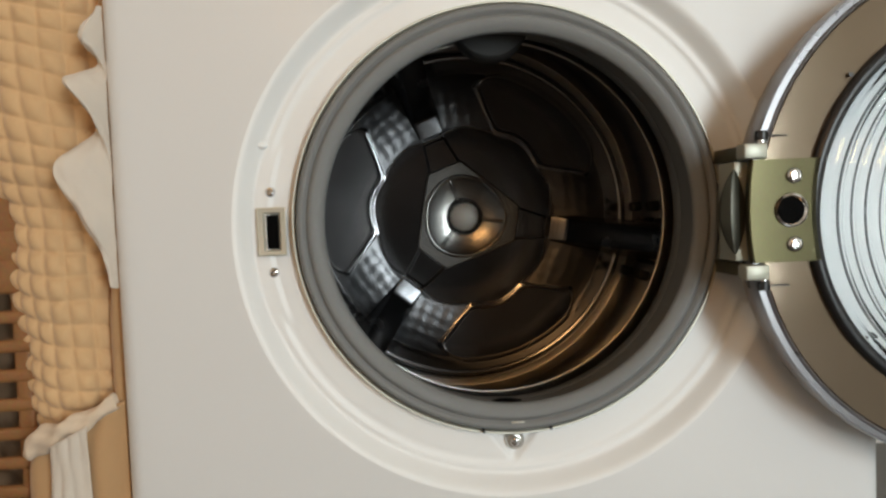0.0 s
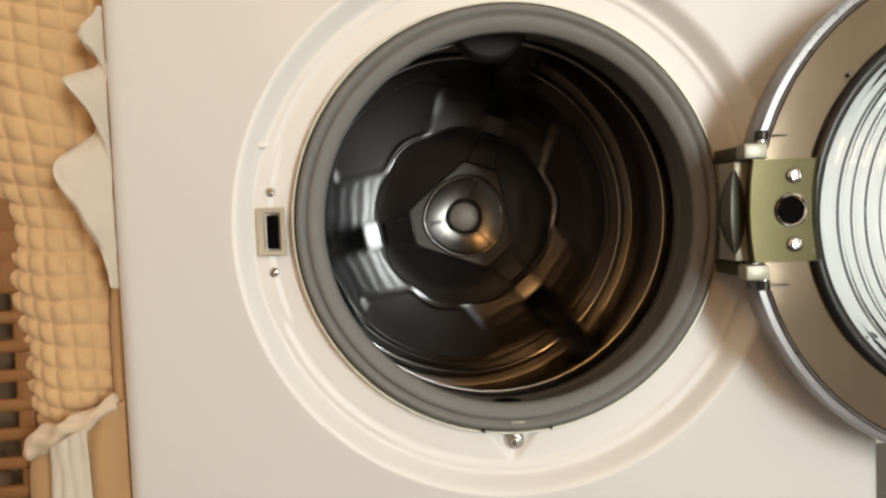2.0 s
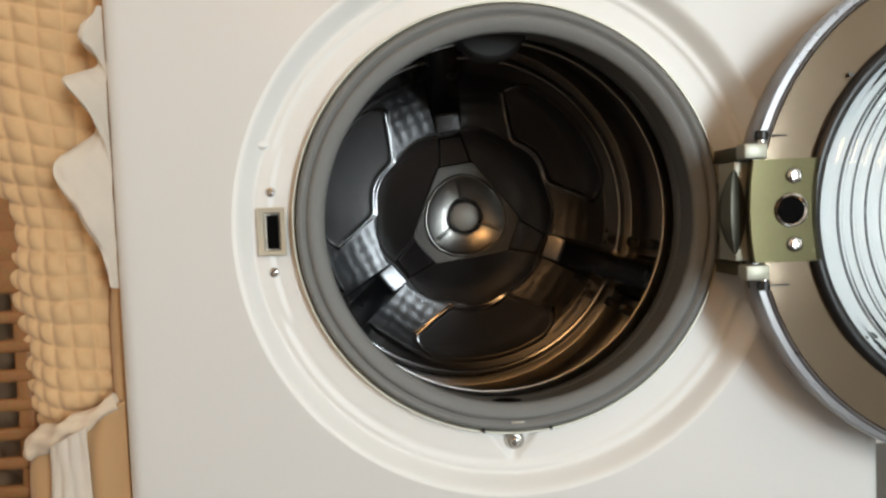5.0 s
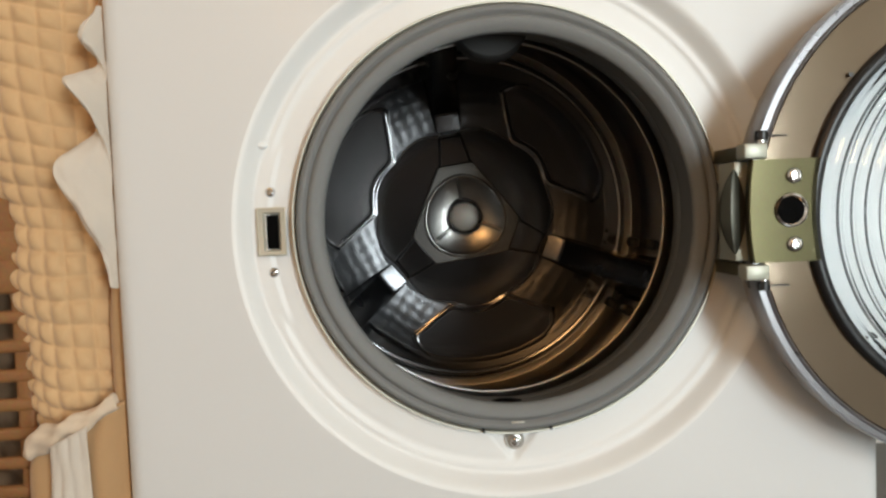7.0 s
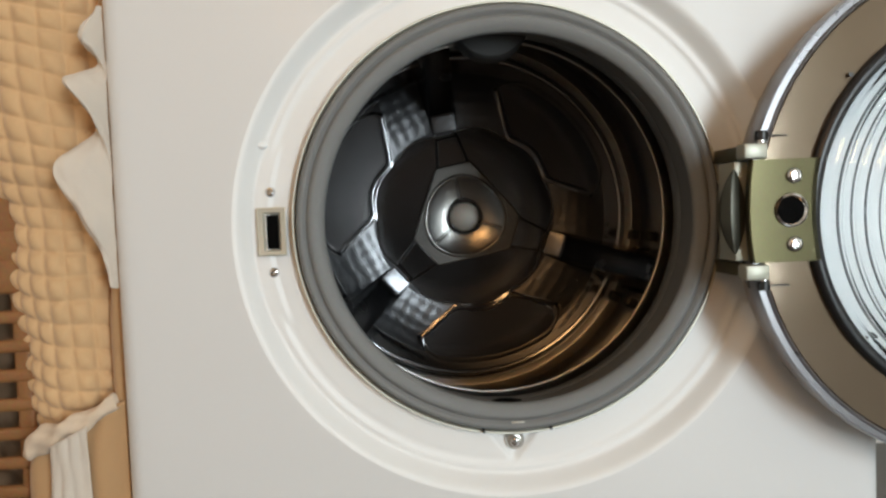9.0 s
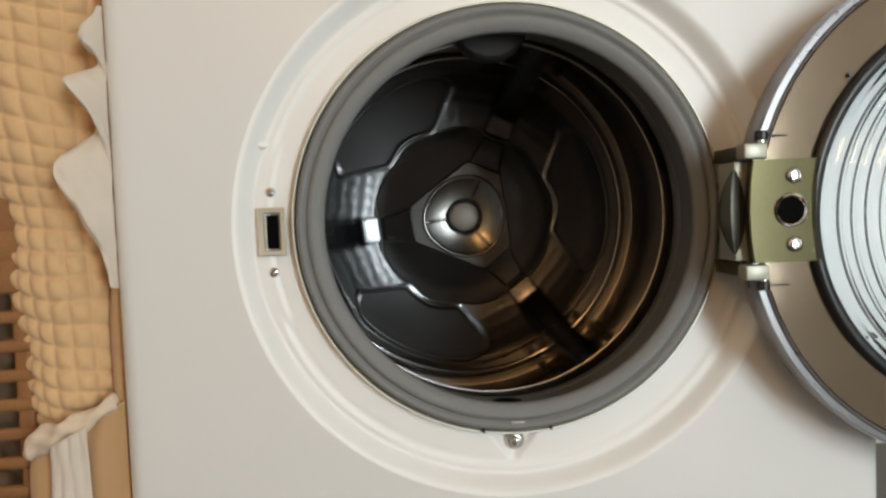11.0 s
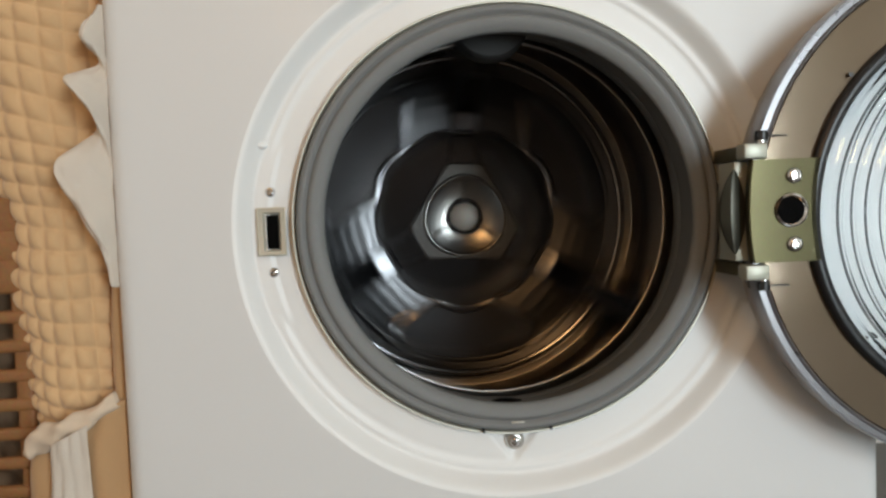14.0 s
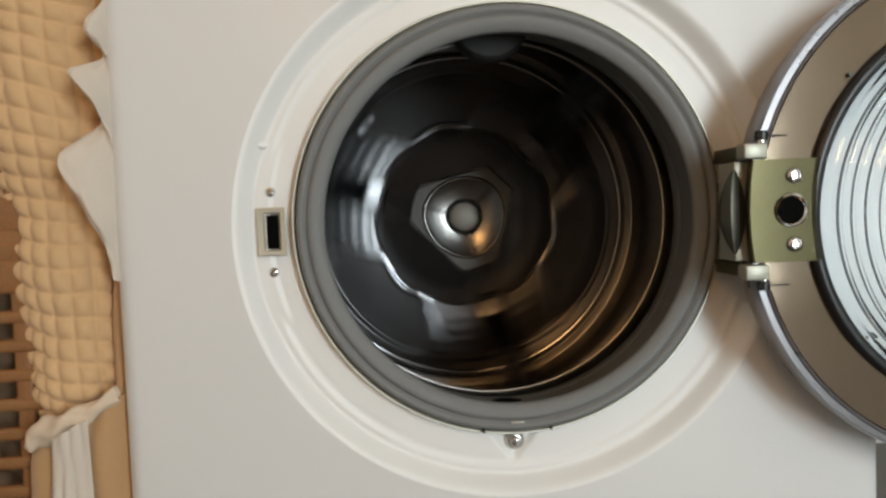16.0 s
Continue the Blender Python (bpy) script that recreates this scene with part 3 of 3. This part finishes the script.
    return door


build_door()


def build_hinge():
    """Bracket on the machine: a waisted back plate, two bent ears, the knuckle between them and the pins."""
    bm = bmesh.new()
    outline = []
    for i in range(21):                     # the left side swells between the ears
        t = i / 20
        outline.append((0.1738 - 0.0095 * smooth01(math.sin(math.pi * t), 0.15, 1.0), 0.4065 + 0.0770 * t))
    outline += [(0.1860, 0.4835), (0.1860, 0.4065)]
    front = [bm.verts.new((x, -0.012, z)) for x, z in outline]
    back = [bm.verts.new((x + 0.003, 0.0145, z)) for x, z in outline]
    bm.faces.new(front)
    bm.faces.new(back)
    for k in range(len(front)):
        bm.faces.new((front[k], front[(k + 1) % len(front)], back[(k + 1) % len(front)], back[k]))
    hinge = part("hinge_bracket", bm, HINGE, machine, "olive zinc-plated steel hinge bracket", smooth=30)
    for z0, z1 in ((0.4825, 0.4925), (0.3975, 0.4075)):
        bm = bmesh.new()
        box(bm, 0.1672, 0.1730, -0.046, 0.0145, z0, z1, bevel=0.0010)
        part("hinge_ear", bm, HINGE, hinge, smooth=30)
        bm = bmesh.new()
        box(bm, 0.1606, 0.1775, -0.0600, -0.0462, z0 - 0.0005, z1, bevel=0.0014)
        part("ear_plate", bm, EARMAT, hinge, "pale bent end of the hinge ear", smooth=30)
    # knuckle: a pale flat plate, its lens-shaped bulge coloured as a dark reflection
    bm = bmesh.new()
    box(bm, 0.1590, 0.1690, -0.0470, -0.0200, 0.4098, 0.4806, bevel=0.0012)
    part("knuckle_plate", bm, EARMAT, hinge, "pale plated flank of the hinge knuckle", smooth=30)

    def lens(u, v):
        b = math.sin(math.pi * v) ** 0.75
        x0, x1 = 0.1588 - 0.0098 * b, 0.1590 + 0.0082 * b
        return (x0 + (x1 - x0) * u, -0.0472 - 0.0034 * b * math.sin(math.pi * min(1.0, 0.25 + 0.75 * u)) + 0.022 * b * max(0.0, 0.30 - u), 0.4145 + 0.0612 * v)
    ob = finish("hinge_barrel", grid_mesh("hinge_barrel", lens, 16, 40), HINGE_DIM, hinge, "olive lens-shaped hinge knuckle, dark reflection in its colour", smooth=40)
    ob.modifiers.new("thick", "SOLIDIFY").thickness = 0.0015
    for z0, z1 in ((0.4950, 0.5015), (0.3890, 0.3955)):
        zc = (z0 + z1) / 2
        bm = bmesh.new()
        cyl(bm, (0.1765, -0.052, z0), (0.1765, -0.052, z1), 0.0044)
        box(bm, 0.1722, 0.1805, -0.0550, -0.0490, zc - 0.0010, zc + 0.0010, bevel=0.0004)
        part("pin_bush", bm, BLACK, hinge, "black plastic pin bush")
        bm = bmesh.new()
        cyl(bm, (0.1765, -0.052, 0.4915 if zc > 0.44 else 0.3985), (0.1765, -0.052, zc), 0.0030)
        part("pin", bm, CHROME, hinge)
        # dark rod imitating the pin's reflection in the door ring
        bm = bmesh.new()
        cyl(bm, (0.180, -0.0535, zc), (0.1945, -0.0535, zc - 0.0003), 0.0006, 8)
        part("pin_reflection", bm, DARK_LINE, hinge)


build_hinge()

# ---------------------------------------------------------------- quilted bumper, ribbon, basket
bumper = empty("crib_bumper", "cream quilted bumper roll tied with a white ribbon beside the machine", "quilt")
bumper.location = (-0.345, 0.03, 0.30)


def bumper_body():
    TOP, BOT = 0.72, 0.215

    def f(u, v):
        z = BOT + (TOP - BOT) * v
        q = max(0.0, z - 0.285)
        xl = -0.3835 - 0.150 * q * (0.55 + 0.9 * q)
        xr = -0.2985
        zt = z - 0.4 * (u - 0.5) * 0.09
        pinch = 1 - 0.14 * math.exp(-((zt - 0.285) / 0.022) ** 2) - 0.1 * (1 - smooth01(z, 0.25, 0.30))
        w = (xr - xl) / 2 * pinch
        cx = (xl + xr) / 2 + 0.006 * (1 - pinch)
        a = math.pi * (1.08 - 1.16 * u)
        nx, ny = math.cos(a), -math.sin(a)
        depth = 0.055 * pinch
        s = u * 12.5 + 0.22 * noise.noise((z * 16, u * 3, 5))
        row = (z + 0.006 * math.sin(u * 3.1) + 0.003 * math.sin(z * 40) + 0.036 * u) / 0.0176 + 0.30 * noise.noise((u * 4, z * 11, 9))
        puff = (abs(math.sin(math.pi * s)) * abs(math.sin(math.pi * row))) ** 0.5
        bulge = 0.0058 * puff + 0.007 * noise.noise((z * 14, u * 2, 3))
        x = cx + (w + bulge) * nx
        y = 0.055 + (depth + bulge) * ny
        return (x - bumper.location.x, y - bumper.location.y, z - bumper.location.z)
    finish("quilted_roll", grid_mesh("quilted_roll", f, 150, 420), QUILT, bumper, "cream quilted cotton in small squares", smooth=0).data.shade_smooth()


bumper_body()


def binding():
    """Smooth cloth edging of the bumper, beside the cabinet."""
    def f(u, v):
        z = 0.235 + 0.475 * v
        wide = 0.0105 + 0.0095 * (1 - smooth01(z, 0.36, 0.47)) + 0.0022 * noise.noise((z * 18, 4, 1))
        x = -0.2935 - wide * u
        y = 0.000 + 0.030 * u ** 3 - 0.004 * math.sin(math.pi * u) - 0.0022 * noise.noise((u * 2, z * 26, 6))
        return (x - bumper.location.x, y - bumper.location.y, z - bumper.location.z)
    ob = finish("binding", grid_mesh("binding", f, 14, 150), BINDING, bumper, "smooth tan cloth edging", smooth=0)
    ob.data.shade_smooth()
    ob.modifiers.new("thick", "SOLIDIFY").thickness = 0.0015


binding()


def ruffle():
    """The frill: one gathered strip whose free edge runs out into pointed folds and tucks back between them."""
    # along the free edge: x, depth, height of each fold's tip and each tuck
    edge = ((-0.2940, -0.020, 0.6150), (-0.3020, -0.036, 0.5930), (-0.2985, -0.012, 0.5765), (-0.3120, -0.042, 0.5610), (-0.3010, -0.038, 0.5430),
            (-0.3035, -0.012, 0.5265), (-0.3220, -0.042, 0.4990), (-0.3130, -0.036, 0.4690), (-0.3010, -0.026, 0.4380), (-0.2950, -0.020, 0.4100))

    def along(v):
        q = v * (len(edge) - 1)
        i = min(len(edge) - 2, int(q))
        t = q - i
        p = [edge[max(0, min(len(edge) - 1, i + k))] for k in (-1, 0, 1, 2)]
        w = ((-t + 2 * t * t - t ** 3) / 2, (2 - 5 * t * t + 3 * t ** 3) / 2, (t + 4 * t * t - 3 * t ** 3) / 2, (t ** 3 - t * t) / 2)
        return [sum(a * b[c] for a, b in zip(w, p)) for c in range(3)]

    def f(u, v):
        ex, ey, ez = along(v)
        z0 = 0.618 - 0.212 * v
        tuck = max(0.0, ey + 0.028)
        x = -0.2905 + (ex + 0.2905) * u ** 0.95
        y = -0.018 + (ey + 0.018) * u - (0.010 - 0.5 * tuck) * math.sin(math.pi * u) * 0.8 - 0.0018 * noise.noise((u * 4, v * 16, 3))
        y += 0.006 * math.sin(v * 30) * u * (1 - u) * 2
        z = z0 + (ez - z0) * smooth01(u, 0.0, 1.0) + 0.0012 * noise.noise((u * 3, v * 22, 8)) * u
        return (x - bumper.location.x, y - bumper.location.y, z - bumper.location.z)
    ob = finish("frill", grid_mesh("frill", f, 40, 260), SHEER, bumper, "sheer white gathered frill", smooth=0)
    ob.data.shade_smooth()
    ob.modifiers.new("thick", "SOLIDIFY").thickness = 0.0009


ruffle()


def ribbon():
    # twisted tie: a thick cord of wound cloth, thinner towards the cabinet
    def f(u, v):
        x = -0.3725 + 0.0725 * v
        z = 0.2795 + 0.0400 * v + 0.0025 * math.sin(v * 6)
        end = 0.25 + 0.75 * smooth01(v, 0, 0.10)
        a = 2 * math.pi * u
        r = (0.0098 - 0.0046 * v) * end
        r *= 1 + 0.20 * math.sin(a * 2 - v * 17) + 0.08 * math.sin(a * 3 + v * 23) + 0.10 * noise.noise((v * 9, math.cos(a), math.sin(a)))
        return (x - 0.30 * r * math.cos(a) - bumper.location.x, -0.012 - 0.010 * math.sin(v * 3.1) + 0.8 * r * math.sin(a) - bumper.location.y, z + r * math.cos(a) - bumper.location.z)
    finish("ribbon_tie", grid_mesh("ribbon_tie", f, 40, 110), TIE, bumper, "twisted off-white ribbon tie", smooth=0).data.shade_smooth()

    # gathered tan cloth of the roll below the tie
    def skirt(u, v):
        x = -0.3680 + 0.0730 * u - 0.012 * v * (1 - u)
        z = 0.2800 + 0.0380 * u - 0.150 * v
        y = -0.008 - 0.010 * math.sin(math.pi * u) - 0.0045 * math.sin(u * 17 + v * 2) * (0.3 + 0.7 * v) + 0.003 * noise.noise((u * 5, v * 5, 2))
        return (x - bumper.location.x, y - bumper.location.y, z - bumper.location.z)
    ob = finish("gathered_end", grid_mesh("gathered_end", skirt, 60, 50), BINDING, bumper, "gathered tan cloth below the tie", smooth=0)
    ob.data.shade_smooth()
    ob.modifiers.new("thick", "SOLIDIFY").thickness = 0.0012

    # loose white cloth end hanging below the tie
    def tail(u, v):
        x = -0.3450 + (0.0270 + 0.006 * v) * u - 0.002 * v
        z = 0.2890 + 0.014 * u - 0.170 * v
        y = -0.0255 - 0.004 * math.sin(u * 6 + v * 1.5) * (0.3 + 0.7 * v) - 0.004 * math.sin(math.pi * u) + 0.003 * noise.noise((u * 5, v * 5, 7))
        return (x - bumper.location.x, y - bumper.location.y, z - bumper.location.z)
    ob = finish("ribbon_end", grid_mesh("ribbon_end", tail, 40, 60), SHEER, bumper, "loose white cloth end", smooth=0)
    ob.data.shade_smooth()
    ob.modifiers.new("thick", "SOLIDIFY").thickness = 0.0012


ribbon()


def basket():
    b = empty("laundry_basket", "tan plastic wicker laundry basket with slotted sides", "basket")
    b.location = (-0.60, 0.12, 0.0)
    X0, X1, Y0, Y1 = -0.28, 0.26, -0.085, 0.30
    for k in range(24):
        z = 0.02 + k * 0.0238
        if k > 17 and k % 2:
            continue
        h = 0.0105 if k < 16 else 0.030
        bm = bmesh.new()
        box(bm, X0, X1, Y0, Y0 + 0.008, z, z + h, bevel=0.003)
        part("slat", bm, WICKER, b, smooth=50)
    for i in range(15):
        x = X0 + 0.012 + i * (X1 - X0 - 0.024) / 14
        bm = bmesh.new()
        box(bm, x - 0.007, x + 0.007, Y0 + 0.002, Y0 + 0.010, 0.02, 0.55, bevel=0.003)
        part("upright", bm, WICKER, b, smooth=50)
    bm = bmesh.new()
    for q in ((X0, X0 + .008, Y0 + .01, Y1), (X1 - .008, X1, Y0 + .01, Y1), (X0 + .008, X1 - .008, Y1 - .008, Y1)):
        box(bm, *q, 0.02, 0.585, bevel=0.002)
    box(bm, X0, X1, Y0, Y1, 0.0, 0.02, bevel=0.004)
    part("shell", bm, WICKER, b, smooth=50)

    def f(u, v):
        x, z = X0 + 0.03 + (X1 - X0 - 0.06) * u, 0.03 + 0.46 * v
        return (x, Y0 + 0.045 + 0.022 * noise.noise((x * 22, z * 30, 1)) + 0.012 * noise.noise((x * 60, z * 70, 4)), z)
    w = tagged(finish("laundry", grid_mesh("laundry", f, 80, 90), LINEN, None, smooth=0), "crumpled beige laundry inside the basket", "laundry")
    w.location = b.location
    w.data.shade_smooth()


basket()

# ---------------------------------------------------------------- added stand under the unseen warm source


def warm_light_stand():
    l = empty("warm_light_stand", "added stand under the unseen warm light source", "lamp")
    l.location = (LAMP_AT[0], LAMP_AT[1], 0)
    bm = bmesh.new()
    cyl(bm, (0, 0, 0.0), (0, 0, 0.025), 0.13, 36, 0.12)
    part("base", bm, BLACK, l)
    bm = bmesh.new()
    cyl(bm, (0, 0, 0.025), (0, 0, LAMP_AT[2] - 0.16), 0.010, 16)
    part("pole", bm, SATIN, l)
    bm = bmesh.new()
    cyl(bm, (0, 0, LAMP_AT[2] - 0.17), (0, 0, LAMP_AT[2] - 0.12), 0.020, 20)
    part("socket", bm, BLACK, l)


warm_light_stand()


def motions():
    # the drum's turn in degrees, clockwise as seen from the door: a first run, a rest, a run back, a rest, a faster run
    turn = [(0.0, -22.0), (0.3, -22.0), (0.4, -20.5), (0.5, -16.3), (0.6, -8.0), (0.7, 12.0), (0.8, 36.5), (0.9, 59.5), (1.0, 80.5), (1.1, 99.5), (1.2, 117.5),
            (1.3, 134.5), (1.4, 152.0), (1.5, 169.5), (1.6, 186.5), (1.7, 203.5), (1.8, 221.0), (1.9, 240.5), (2.0, 258.5), (2.1, 277.0),
            (2.2, 296.0), (2.3, 312.5), (2.4, 330.0), (2.5, 347.5), (2.6, 366.0), (2.7, 384.5), (2.8, 402.5), (2.9, 420.0), (3.0, 438.0),
            (3.1, 456.5), (3.2, 474.5), (3.3, 491.5), (3.4, 508.5), (3.5, 523.5), (3.6, 537.0), (3.7, 549.5), (3.8, 558.0), (3.9, 566.5),
            (4.0, 574.5), (4.1, 581.0), (4.2, 585.5), (4.3, 588.0), (4.5, 590.0), (6.3, 590.0), (8.8, 590.0), (8.9, 589.5), (9.0, 587.5), (9.1, 583.0), (9.2, 569.0),
            (9.3, 549.0), (9.4, 528.5), (9.5, 508.5), (9.7, 470.5), (9.9, 433.5), (10.1, 396.5), (10.3, 360.0), (10.5, 324.0), (10.7, 291.0),
            (10.9, 270.0), (11.1, 255.0), (11.2, 249.5), (11.3, 244.5), (11.4, 240.0), (11.5, 236.0), (11.6, 233.8), (11.7, 232.8), (12.0, 231.5), (12.2, 231.8),
            (12.3, 235.5), (12.4, 248.5), (12.5, 277.0), (12.6, 311.5), (12.7, 346.5), (12.8, 380.5), (12.9, 412.5), (13.0, 442.0), (13.1, 468.5), (13.2, 496.0),
            (13.3, 524.5), (13.4, 552.5), (13.5, 579.5), (13.6, 606.5), (13.7, 635.5), (13.8, 663.5), (13.9, 692.0), (14.0, 720.5), (14.1, 750.0),
            (14.2, 780.0), (14.3, 811.0), (14.4, 842.0), (14.5, 872.5), (14.6, 902.0), (14.7, 931.5), (14.8, 961.0), (14.9, 991.0), (15.0, 1022.0), (15.1, 1057.0),
            (15.2, 1093.5), (15.3, 1128.0), (15.4, 1159.5), (15.5, 1190.5), (15.6, 1225.5), (15.7, 1260.0), (15.8, 1293.0), (15.9, 1328.0), (16.0, 1364.0)]
    walk(drum, [(t, pose(0, 0, AXIS_Z, 0, a + 1.7, 0)) for t, a in turn])
    # the quilted roll is nudged upwards once by the shaking machine
    rest, nudged = pose(-0.3510, 0.054, 0.2985), pose(-0.3495, 0.054, 0.3045, 0, 0.6, 0)
    walk(bumper, [(0.0, rest), (13.85, rest), (14.0, pose(-0.3507, 0.054, 0.2994, 0, 0.1, 0)), (14.3, nudged), (16.0, nudged)])


motions()
